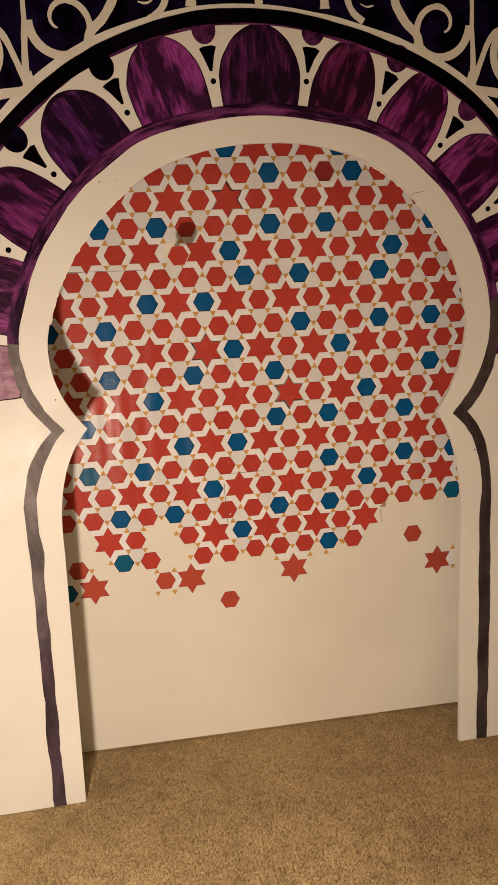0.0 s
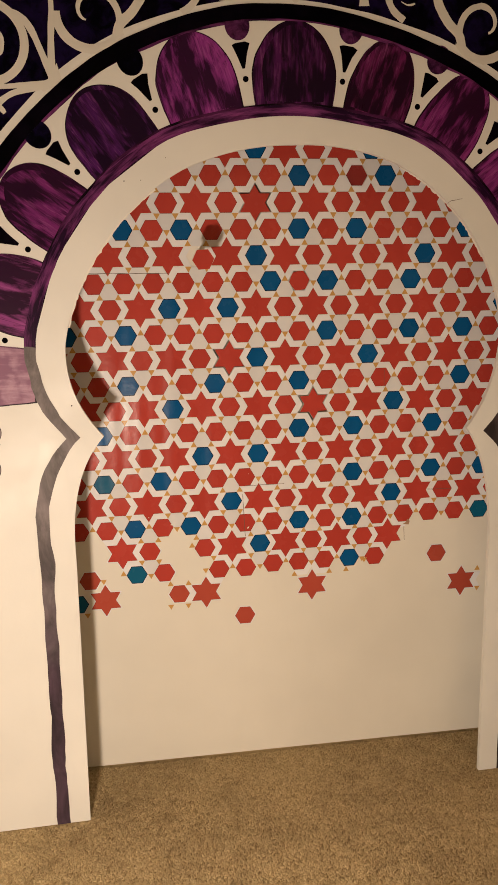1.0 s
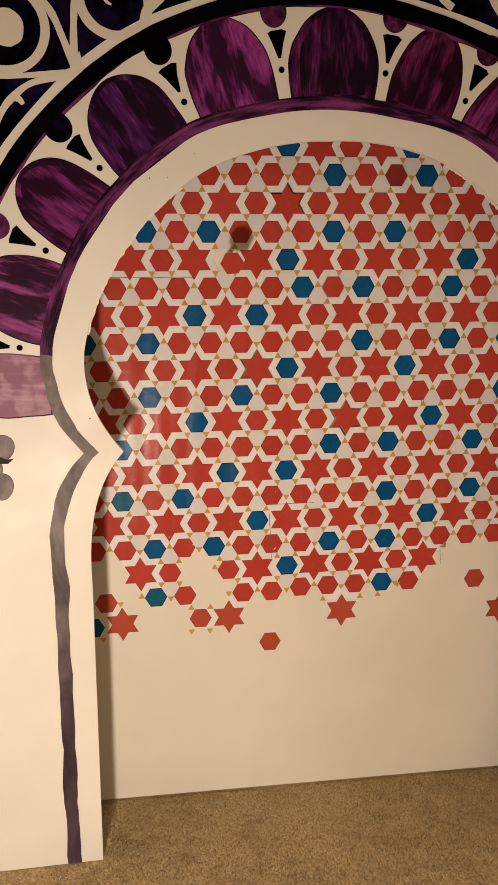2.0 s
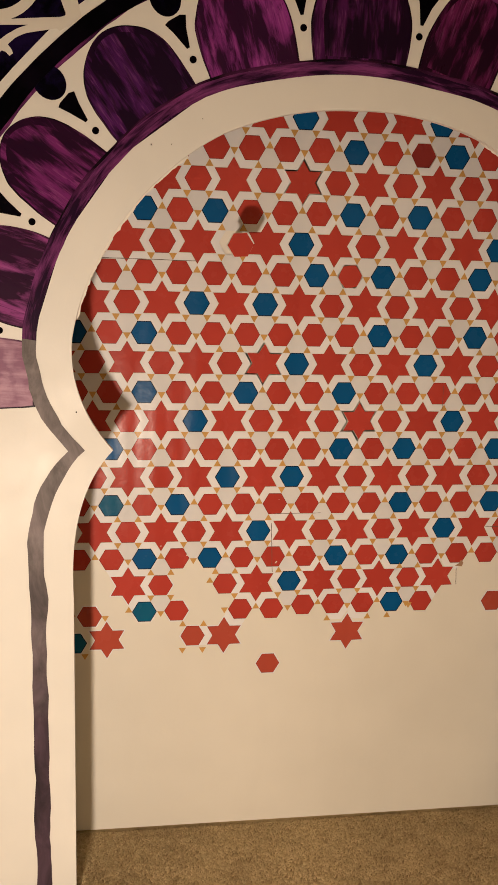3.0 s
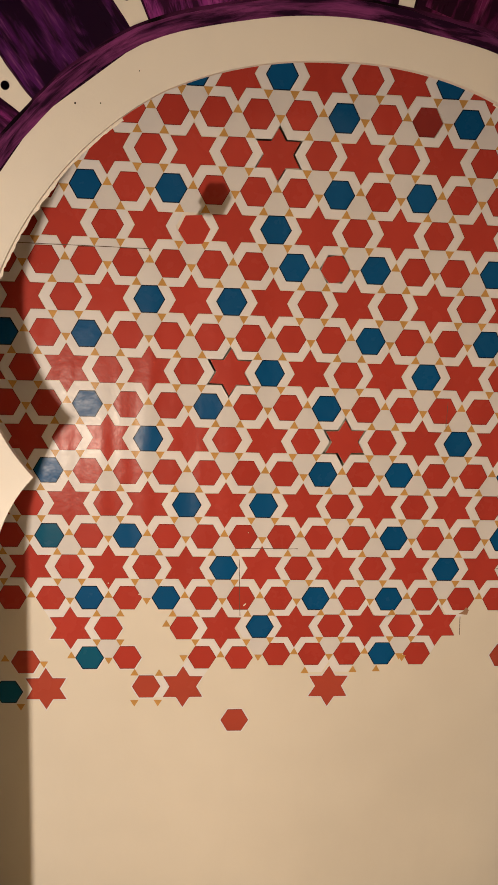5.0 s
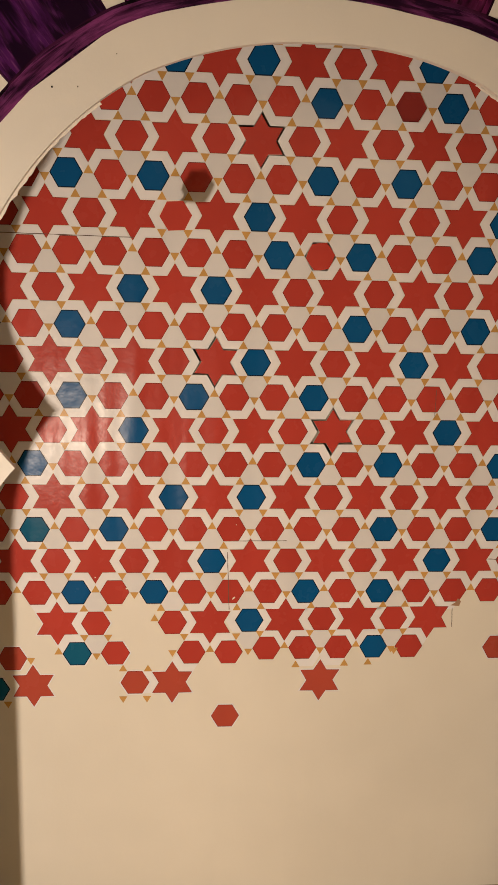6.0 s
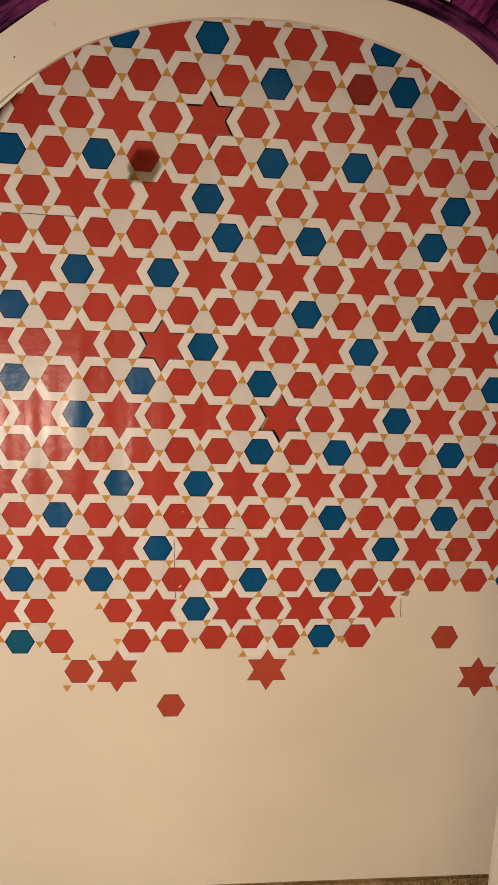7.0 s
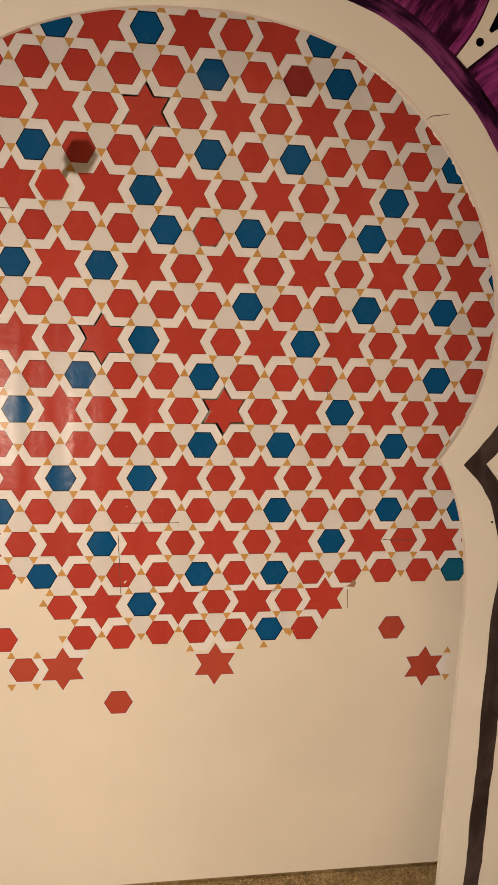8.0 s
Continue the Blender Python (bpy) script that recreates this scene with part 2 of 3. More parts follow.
BLUES = {(-3.5, 5), (-2.5, 4.5), (-5, 3.5), (-4, 3.5), (-2, 3.5), (-1, 3.5), (-2.5, 3), (-2, 2.5), (-1, 2.5), (-3.5, 2), (-2.5, 2), (-4, 1.5), (-0.5, 1.5), (-1.5, 1),
         (0.5, 1), (-3.5, 0.5), (-2, 0.5), (-0.5, 0.5), (1.5, 0), (-2.5, 0), (0, -0.5), (1, -0.5), (-1.5, -1), (-0.5, -1), (-2, -1.5), (-3, -1.5), (1.5, -1.5), (-0.5, -2), (2.5, -2), (-2, -2.5)}
BLUES |= {(-1, -2.5), (1, -2.5), (2, -2.5), (0.5, -3), (2.5, -3.5), (-1.5, -3.5), (0.5, 3), (1, 1.5), (-4.5, 5), (-1.5, 5), (-1, 4.5), (1, 3.5), (0.5, 2.5), (2.5, 2), (2, 1.5), (2.5, 0.5),
          (2.5, -0.5), (3, -1.5), (4, -1.5), (4.5, -2.5), (-5, 1.5), (-3.5, -0.5)}
X_MIN, X_MAX, Z_MAX = -0.26, 1.24, 1.93


def present(i, j):
    """Whether the lattice cell carries its piece: the print ends in an uneven lower edge."""
    if j >= -2.5:
        return True
    if j == -3:
        return i in (-2, -1.5) or -0.5 <= i <= 3
    if j == -3.5:
        return i in (-1.5, -1) or 0 <= i <= 3
    if j == -4:
        return i in (-0.5, 0, 2)
    return False


def lower_sheet(x, z):
    """The lowest printed sheet past the upright seam was hung a little high and prints a little small."""
    if x > 0.43 and 0.58 < z < 0.72:
        return x - 0.002 - 0.025 * (x - 0.595), z + 0.005 + 0.043 * (0.6873 - z) + 0.008 * (x - 0.595)
    return x, z


stars, hexes = {}, {}
for j2 in range(-9, 13):
    for i2 in range(-18, 16):
        i, j = i2 / 2, j2 / 2
        x, z = lattice(i, j)
        if X_MIN < x < X_MAX and z < Z_MAX and present(i, j):
            if i2 % 2 == 0 and j2 % 2 == 0:
                stars[i, j] = (x, z)
            else:
                hexes[i, j] = (x, z)

PAPER = 0.0006


def on_sheet(x, z):
    x, z = lower_sheet(x, z)
    return x, WALL_Y, z


spread = random.Random(7)


def jitter(place, size=0.0007):
    x, z = lower_sheet(*place)
    return x + spread.uniform(-size, size), WALL_Y, z + spread.uniform(-size, size)


def outlined(name, pts, rim, material, edge):
    """A printed piece with a thin darker outline round it."""
    count = len(pts)
    inner = grown(pts, 1 - rim)
    verts = [(x, -PAPER, z) for x, z in inner] + [(x, -PAPER, z) for x, z in pts] + [(x, 0, z) for x, z in pts]
    faces = [tuple(range(count))]
    for a, b in ((k, (k + 1) % count) for k in range(count)):
        faces += [(b, a, a + count, b + count), (b + count, a + count, a + 2 * count, b + 2 * count)]
    mesh = bpy.data.meshes.new(name)
    mesh.from_pydata(verts, [], faces)
    mesh.materials.append(material)
    mesh.materials.append(edge)
    for f in list(mesh.polygons)[1:]:
        f.material_index = 1
    return mesh


star_mesh = outlined("star", STAR, 0.03, RED, RED_EDGE)
hex_meshes = {False: outlined("red_hexagon", HEX, 0.045, RED, RED_EDGE), True: outlined("blue_hexagon", HEX, 0.075, BLUE, BLUE_EDGE)}
stray_star = outlined("star", STAR, 0.03, PAPER_RED, RED_EDGE)
stray_hexes = {"red": outlined("red_hexagon", HEX, 0.04, PAPER_RED, RED_EDGE), "blue": outlined("blue_hexagon", HEX, 0.075, TEAL, BLUE_EDGE)}
TEALS = {(-1.5, -3.5), (4.5, -2.5), (-3, -1.5)}
for key, place in stars.items():
    if key not in LOOSE_STARS:
        put_mesh("star", star_mesh if key[1] > -4 else stray_star, panel, "", jitter(place))
for key, place in hexes.items():
    if key not in LOOSE_HEXES:
        blue = key in BLUES
        mesh = stray_hexes["blue" if blue else "red"] if key in TEALS or key[1] <= -4 else hex_meshes[blue]
        put_mesh("blue_hexagon" if blue else "red_hexagon", mesh, panel, "", jitter(place))
# stray pieces below the print's edge, set by hand and off the lattice
for kind, i, j in (("red", 1.02, -4.6), ("red", 4.17, -3.47), ("red", -2.31, -3.57), ("blue", -2.29, -4.08)):
    x, z = lattice(i, j)
    put_mesh(kind + "_hexagon", stray_hexes[kind], panel, "", (x, WALL_Y, z))
for i, j in ((-1.82, -4.03), (5.04, -4.17)):
    x, z = lattice(i, j)
    put_mesh("star", stray_star, panel, "", (x, WALL_Y, z))

margins = {"hexagon": prism_mesh("paper_margin", grown(HEX, 1.085), -PAPER * 0.5, 0, CREAM), "star": prism_mesh("paper_margin", grown(STAR, 1.085), -PAPER * 0.5, 0, CREAM)}
for kind, i, j in (("hexagon", 1.02, -4.6), ("hexagon", 4.17, -3.47), ("hexagon", -2.31, -3.57), ("hexagon", -2.29, -4.08), ("star", -1.82, -4.03), ("star", 5.04, -4.17), ("star", 0, -4), ("star", 2, -4),
                   ("hexagon", -0.5, -4), ("hexagon", -1.5, -3.5), ("hexagon", -1, -3.5), ("star", -2, -3), ("hexagon", -1.5, -3)):
    x, z = lattice(i, j)
    put_mesh("paper_margin", margins[kind], panel, "", (x, WALL_Y, z))

STRAY_CHEVRON = (lattice(5.04, -4.17)[0] + PITCH / 2, lattice(5.04, -4.17)[1])

# pale pieces between three hexagons, with an ochre triangle at each corner
centres = []
for (i2, j2) in ((a, b) for a in range(-9, 9) for b in range(-5, 7)):
    for up, (di, dj) in ((True, (1 / 3, 1 / 3)), (False, (2 / 3, 2 / 3))):
        i, j = i2 + di, j2 + dj
        near = [(i2 + 0.5, j2), (i2, j2 + 0.5), (i2 + 0.5, j2 + 0.5)] if up else [(i2 + 0.5, j2 + 1), (i2 + 1, j2 + 0.5), (i2 + 0.5, j2 + 0.5)]
        x, z = lattice(i, j)
        if X_MIN < x < X_MAX and z < Z_MAX:
            centres.append((x, z, up, sum(n in hexes for n in near)))


def pale_outline(up):
    """A triangle with its corners cut off; its corners point to the stars."""
    tips = [(math.cos(a), math.sin(a)) for a in (radians(d + (0 if up else 180)) for d in (90, 210, 330))]
    big = [(2 * INR * c, 2 * INR * s) for c, s in tips]
    out, f = [], SMALL / TRI
    for k in range(3):
        p, q = big[k], big[(k + 1) % 3]
        out += [(p[0] + f * (q[0] - p[0]), p[1] + f * (q[1] - p[1])), (q[0] + f * (p[0] - q[0]), q[1] + f * (p[1] - q[1]))]
    return out, big, f


# the triangle between stars (i, j), (i+1, j), (i, j+1) points up, the other down
pale_mesh, ochre_mesh = {}, {}
for up in (True, False):
    out, big, f = pale_outline(up)
    pale_mesh[up] = prism_mesh("pale_piece", out, -PAPER * 0.9, 0, GREY)
    tri = [(0.96 * SMALL / SQ3 * math.cos(a), 0.96 * SMALL / SQ3 * math.sin(a)) for a in (radians(d + (0 if up else 180)) for d in (90, 210, 330))]
    ochre_mesh[up] = prism_mesh("ochre_triangle", tri, -PAPER, 0, OCHRE)
ochres = []
for x, z, up, count in centres:
    if count >= 3:
        put_mesh("pale_piece", pale_mesh[up], panel, "", on_sheet(x, z))
    if count >= 2:
        far = 2 * INR - SMALL / SQ3
        for d in (90, 210, 330):
            a = radians(d + (0 if up else 180))
            ox, oz = x + far * math.cos(a), z + far * math.sin(a)
            if count >= 3 or sum(math.hypot(ox - hx, oz - hz) < 0.3 * PITCH for hx, hz in hexes.values()) >= 2:
                ochres.append((ox, oz, up))

# cream chevrons, two round each hexagon
CHEVRON_FAR = PITCH / 2 - STAR_R * 0.585 - 0.0012


def chevron(turn):
    tip = (PITCH / SQ3 - 2 * INR) - 0.0015
    ends = [(PITCH / 2 - tip * math.cos(radians(d)), tip * math.sin(radians(d))) for d in (30, -30)]
    v = [(HEX_R * math.cos(radians(d)), HEX_R * math.sin(radians(d))) for d in (60, 0, -60)]
    pts = [v[2], ends[1], (CHEVRON_FAR, 0), ends[0], v[0], v[1]]
    return moved(pts, (0, 0), turn)


chevrons = []
for (i, j), place in hexes.items():
    way = 0 if j == int(j) else (60 if i == int(i) else 120)
    for side in (0, 180):
        a = radians(way + side)
        star = (place[0] + PITCH / 2 * math.cos(a), place[1] + PITCH / 2 * math.sin(a))
        if min((math.hypot(star[0] - sx, star[1] - sz) for sx, sz in stars.values()), default=1) < 0.02:
            chevrons.append((*place, way + side))
chevron_mesh = {d: prism_mesh("chevron", chevron(radians(d)), -PAPER * 0.8, 0, CREAM) for d in range(0, 360, 60)}
put_mesh("chevron", chevron_mesh[180], panel, "", (STRAY_CHEVRON[0], WALL_Y, STRAY_CHEVRON[1]))
middle = (0.5, 1.15)


def joined(name, meshes_at, material, label):
    verts, faces = [], []
    for mesh, (x, z) in meshes_at:
        x, z = lower_sheet(x, z)
        base = len(verts)
        verts += [(v.co.x + x, v.co.y + WALL_Y, v.co.z + z) for v in mesh.vertices]
        faces += [tuple(base + k for k in p.vertices) for p in mesh.polygons]
    mesh = bpy.data.meshes.new(name)
    mesh.from_pydata(verts, [], faces)
    mesh.materials.append(material)
    return tagged(put_mesh(name, mesh, panel, label), kind="stuff")


chevrons.sort(key=lambda c: math.hypot(c[0] - middle[0], c[1] - middle[1]))
ochres.sort(key=lambda c: math.hypot(c[0] - middle[0], c[1] - middle[1]))
for x, z, d in chevrons[:300]:
    put_mesh("chevron", chevron_mesh[d % 360], panel, "", on_sheet(x, z))
joined("outer_chevrons", [(chevron_mesh[d % 360], (x, z)) for x, z, d in chevrons[300:]], CREAM, "cream chevron print round the outer hexagons")
for x, z, up in ochres[:300]:
    put_mesh("ochre_triangle", ochre_mesh[up], panel, "", on_sheet(x, z))
joined("outer_triangles", [(ochre_mesh[up], (x, z)) for x, z, up in ochres[300:]], OCHRE, "small ochre triangles of the outer print")


def rod_mesh(name, radius, length, material):
    bm = bmesh.new()
    bmesh.ops.create_cone(bm, cap_ends=True, segments=16, radius1=radius, radius2=radius, depth=length)
    bmesh.ops.rotate(bm, verts=bm.verts[:], matrix=Matrix.Rotation(radians(90), 3, "X"))
    mesh = bpy.data.meshes.new(name)
    bm.to_mesh(mesh)
    bm.free()
    mesh.materials.append(material)
    return mesh


def cutout(name, outline, key, shift, proud, depth, label, print_material=RED):
    """A piece cut free of the panel: foam body with a printed face."""
    x, z = lattice(*key)
    body = plate(name, outline, -proud, depth - proud, FOAM, None, "", (x + shift[0], WALL_Y, z + shift[1]), -shift[2])
    tagged(body, label, "mosaic piece")
    plate("printed_face", grown(outline, 0.995), -proud - PAPER, -proud - 0.0001, print_material, body, "red printed face")
    return body


for key, shift in LOOSE_STARS.items():
    cutout("loose_star", grown(STAR, 0.925 if key == (0, 0) else 0.958), key, shift, 0.003, 0.024, "red star cut loose in its hole in the panel")["group"] = "loose stars"
pushed = cutout("pushed_out_hexagon", grown(HEX, 0.915), (-3.5, 3), LOOSE_HEXES[-3.5, 3], 0.140, 0.014, "red hexagonal foam piece pushed out of the panel on a rod")
plate("plug", grown(HEX, 1.015), 0.002, 0.014, FOAM, pushed, "white foam core left in the hole", (-LOOSE_HEXES[-3.5, 3][0], 0, -LOOSE_HEXES[-3.5, 3][1]), LOOSE_HEXES[-3.5, 3][2])
put_mesh("rod", rod_mesh("rod", 0.006, 0.45, FOAM), pushed, "thin rod behind the piece", (-0.004, 0.102, 0.006))
cutout("loose_hexagon", grown(ring_pts([HEX_R, HEX_R * 0.90] * 6), 0.93), (-1.5, 2.5), LOOSE_HEXES[-1.5, 2.5], 0.001, 0.02, "red rounded hexagon cut loose in its hole")
cutout("sunken_hexagon", grown(HEX, 0.99), (-1.5, 4.5), LOOSE_HEXES[-1.5, 4.5], -0.005, 0.012, "red hexagon pushed back into its hole, shade painted into its face", SHADED_RED)


# seams between the printed sheets, chips and a torn corner
SEAM = painted_board("seam_gap", (0.13, 0.085, 0.065), 0.8)
CHIP = painted_board("bare_chip", (0.80, 0.77, 0.70), 0.6)
TORN = painted_board("torn_tape", (0.36, 0.22, 0.13), 0.6)


def seam(a, b, width):
    """A hairline gap between two sheets, a little uneven."""
    size = math.hypot(b[0] - a[0], b[1] - a[1])
    nx, nz = -(b[1] - a[1]) / size, (b[0] - a[0]) / size
    line = [(a[0] + (b[0] - a[0]) * k / 12 + nx * wobble(k * 3, 77, 0.0006), a[1] + (b[1] - a[1]) * k / 12 + nz * wobble(k * 3, 77, 0.0006)) for k in range(13)]
    half = [width / 2 * (0.45 + 0.9 * abs(math.sin(1.7 * k + 40 * a[0]))) for k in range(13)]
    pts = [(x - nx * h, z - nz * h) for (x, z), h in zip(line, half)] + [(x + nx * h, z + nz * h) for (x, z), h in reversed(list(zip(line, half)))]
    plate("seam", pts, WALL_Y - PAPER - 0.0004, WALL_Y - 0.0001, SEAM, panel, "dark hairline seam between printed sheets")


seam((-0.06, 1.478), (0.197, 1.4755), 0.0013)
seam((0.395, 0.8695), (0.511, 0.870), 0.0011)
seam((0.388, 0.845), (0.394, 0.716), 0.0013)
seam((0.946, 0.828), (1.021, 0.8255), 0.0013)
seam((0.878, 0.716), (0.881, 0.671), 0.0010)
seam((0.805, 1.192), (0.806, 1.134), 0.0010)
for x, z, turn, wide, tall in ((0.403, 0.742, 0.8, 0.0042, 0.0015), (0.180, 0.765, 0.1, 0.0032, 0.0015), (0.115, 0.79, 0.2, 0.0016, 0.0012), (0.405, 0.905, 0.0, 0.001, 0.001)):
    plate("chip", moved([(wide * math.cos(t), tall * math.sin(t)) for t in (2 * math.pi * q / 10 for q in range(10))], (x, z), turn), WALL_Y - PAPER - 0.0006, WALL_Y - 0.0001, CHIP, panel, "bare white chip in the print")
plate("torn_corner", [(0.874, 0.722), (0.893, 0.720), (0.896, 0.731), (0.889, 0.738), (0.884, 0.728)], WALL_Y - PAPER - 0.0008, WALL_Y - 0.0001, TORN, panel, "brown torn corner of the print")
STRAY_TRIANGLES = ((True, 0.237, 0.696), (False, 0.275, 0.618), (True, 0.036, 0.622), (False, 0.170, 0.511), (False, 0.221, 0.511), (True, 0.223, 0.580), (False, -0.022, 0.604), (False, -0.073, 0.503), (True, -0.103, 0.615), (True, 0.541, 0.585), (True, 0.648, 0.587), (True, 0.700, 0.589), (False, 0.756, 0.618), (True, 1.120, 0.562), (False, 1.122, 0.498))
for up, x, z in STRAY_TRIANGLES:
    put_mesh("ochre_triangle", ochre_mesh[up], panel, "", (x, WALL_Y - 0.0003, z))


# ---- the painted arch board ----
BOARD_X, BOARD_Y, BOARD_TURN = 0.487, 2.277, 1.52
CENTRE_X, CENTRE_Z = 0.0066, 1.2174
BOARD_THICK = 0.013


def flat(d):
    """The arch is a little flattened at its crown."""
    return 1 - 0.016 * max(0.0, 1 - (d / 28) ** 2)


def ease(a, b, d):
    u = min(1.0, max(0.0, (d - a) / (b - a)))
    return u * u * (3 - 2 * u)


def widened(d):
    """One side of the arch was cut a little wide."""
    return 1 + (0.027 * math.sin(math.pi * d / 88) if 0 < d < 88 else 0.007 * ease(52, 74, -d))


def drawn_wide(d):
    """The drawn line runs wider than the cut past the crown."""
    return 1 + (0.013 * ease(12, 24, d) + 0.014 * ease(18, 34, d) * (1 - ease(64, 80, d)) if d > 0 else 0.013 * ease(12, 28, -d))


def half_profile(radius, cusp, leg, side, cusp_z, belly, bulge, wide):
    """From the floor up one leg, over the cusp and round the arch to its top."""
    out = [(leg - 0.004 + 0.008 * (1 - k / 30), 0.76 * k / 30) for k in range(30)]
    out += bezier((leg - 0.004, 0.76), (leg + belly, cusp_z - 0.1), (cusp, cusp_z), 16)
    a = radians(80)
    reach = radius * wide(side * 80)
    end = (reach * math.sin(a), CENTRE_Z + reach * math.cos(a))
    out += bezier((cusp, cusp_z), (end[0] + bulge, cusp_z + 0.105), end, 16)[1:]
    for d in (80 * (1 - k / 60) for k in range(1, 61)):
        r = radius * flat(d) * wide(side * d)
        out.append((r * math.sin(radians(d)), CENTRE_Z + r * math.cos(radians(d))))
    return [(CENTRE_X + side * x, z) for x, z in out]


openings = {-1: half_profile(0.568, 0.484, 0.5745, -1, 1.086, 0.005, 0.012, widened), 1: half_profile(0.568, 0.479, 0.565, 1, 1.059, -0.012, -0.004, widened)}
left_edge, right_edge = X_LEFT - BOARD_X + 0.02, X_RIGHT - BOARD_X - 0.02
outline = [(left_edge, 0)] + openings[-1] + openings[1][-2::-1] + [(right_edge, 0), (right_edge, HEIGHT - 0.004), (left_edge, HEIGHT - 0.004)]
board = plate("arch_board", outline, 0, BOARD_THICK, WHITE_BOARD)
board.location, board.rotation_euler = (BOARD_X, BOARD_Y, 0), (0, 0, radians(BOARD_TURN))
tagged(board, "white foam board cut as a horseshoe arch, painted purple and black", "arch board")


def swell(d):
    """The drawing runs a little wide on one side."""
    return 1 + 0.02 * min(1.0, max(0.0, (d - 14) / 24))


def polar(r, d):
    r *= swell(d)
    return CENTRE_X + r * math.sin(radians(d)), CENTRE_Z + r * math.cos(radians(d))


def strip(name, inner, outer, level, material, label="", parent=None):
    """A painted stroke between two edge lines."""
    count = len(inner)
    verts = [(x, -level, z) for x, z in inner] + [(x, -level, z) for x, z in outer] + [(x, 0, z) for x, z in inner] + [(x, 0, z) for x, z in outer]
    faces = []
    for k in range(count - 1):
        a, b, c, d = k, k + 1, k + 1 + count, k + count
        faces += [(a, b, c, d), (b, a, a + 2 * count, b + 2 * count), (d, c, c + 2 * count, d + 2 * count)]
    mesh = bpy.data.meshes.new(name)
    mesh.from_pydata(verts, [], faces)
    bm = bmesh.new()
    bm.from_mesh(mesh)
    bmesh.ops.recalc_face_normals(bm, faces=bm.faces[:])
    if sum(f.normal.y * f.calc_area() for f in bm.faces) > 0:
        bmesh.ops.reverse_faces(bm, faces=bm.faces[:])
    along = [0.0]
    for p, q in zip(inner, inner[1:]):
        along.append(along[-1] + math.hypot(q[0] - p[0], q[1] - p[1]))
    bm.verts.index_update()
    uv = bm.loops.layers.uv.new("stroke")
    for f in bm.faces:
        for loop in f.loops:
            k = loop.vert.index
            q = k % count
            wide = math.hypot(inner[q][0] - outer[q][0], inner[q][1] - outer[q][1])
            loop[uv].uv = (along[q], wide if (k // count) % 2 else 0.0)
    bm.to_mesh(mesh)
    bm.free()
    mesh.materials.append(material)
    return put_mesh(name, mesh, parent or board, label)


def ring_polar(r, d):
    """The ring was drawn by hand: it dips past the crown and then runs wide."""
    r *= 1 + 0.004 * ease(5, 30, -d) - 0.011 * ease(-12, 12, d) + 0.026 * ease(18, 46, d)
    return CENTRE_X + r * math.sin(radians(d)), CENTRE_Z + r * math.cos(radians(d))


def arc_strip(name, r0, r1, d0, d1, level, material, label="", rough=0.0015, seed=1):
    count = max(6, int(abs(d1 - d0) / 1.2))
    ds = [d0 + (d1 - d0) * k / count for k in range(count + 1)]
    return strip(name, [ring_polar(r0 + wobble(k, seed, rough), d) for k, d in enumerate(ds)], [ring_polar(r1 + wobble(k, seed + 5, rough), d) for k, d in enumerate(ds)], level, material, label)


# the stroke that follows the opening
arch_line = {}
for side, tag in ((-1, 1), (1, 2)):
    if side < 0:
        near = half_profile(0.634, 0.540, 0.631, side, 1.086, 0.020, 0.012, drawn_wide)
        far = half_profile(0.661, 0.577, 0.664, side, 1.085, 0.022, 0.012, drawn_wide)
    else:
        near = half_profile(0.634, 0.526, 0.622, side, 1.049, 0.016, 0.004, drawn_wide)
        far = half_profile(0.661, 0.571, 0.657, side, 1.051, 0.002, 0.010, drawn_wide)
    near = [(x + wobble(k * 2.2, tag, 0.0045 if k < 60 else 0.0022 * min(1, (122 - k) / 8)), z) for k, (x, z) in enumerate(near)]
    far = [(x + wobble(k * 2.2, tag + 9, 0.0045 if k < 60 else 0.0022 * min(1, (122 - k) / 8)), z) for k, (x, z) in enumerate(far)]
    cut_a, cut_b = (61, 61) if side < 0 else (58, 64)
    strip("leg_stroke", near[: cut_a + 1], far[: cut_a + 1], 0.0010, FADED if side < 0 else CHARCOAL, "grey brush stroke round the cusp, darker down the leg" if side < 0 else "charcoal brush stroke down the leg")
    arch_line[side] = (near[cut_b:], far[cut_b:])
    if side > 0:
        strip("cusp_stroke", near[cut_a:cut_b + 1], far[cut_a:cut_b + 1], 0.0014, CHARCOAL, "charcoal brush stroke rising from the cusp")
    # a dark uneven line where the stroke meets the petals
    rim = far[70:]
    thin = [0.0035 * ease(0, 14, k) for k in range(len(rim))]
    lifted = [(CENTRE_X + (x - CENTRE_X) * (1 + t + wobble(k, tag + 60, 0.7 * t)), CENTRE_Z + (z - CENTRE_Z) * (1 + t + wobble(k, tag + 60, 0.7 * t))) for k, ((x, z), t) in enumerate(zip(rim, thin))]
    lowered = [(CENTRE_X + (x - CENTRE_X) * (1 - t + wobble(k, tag + 70, 1.4 * t)), CENTRE_Z + (z - CENTRE_Z) * (1 - t + wobble(k, tag + 70, 1.4 * t))) for k, ((x, z), t) in enumerate(zip(rim, thin))]
    strip("stroke_rim", lowered, lifted, 0.0017, DEEP_PURPLE, "dark uneven edge of the purple stroke")

near, far = (arch_line[-1][q] + arch_line[1][q][-2::-1] for q in (0, 1))
strip("arch_stroke", near, far, 0.0014, PURPLE, "purple brush stroke round the arch")

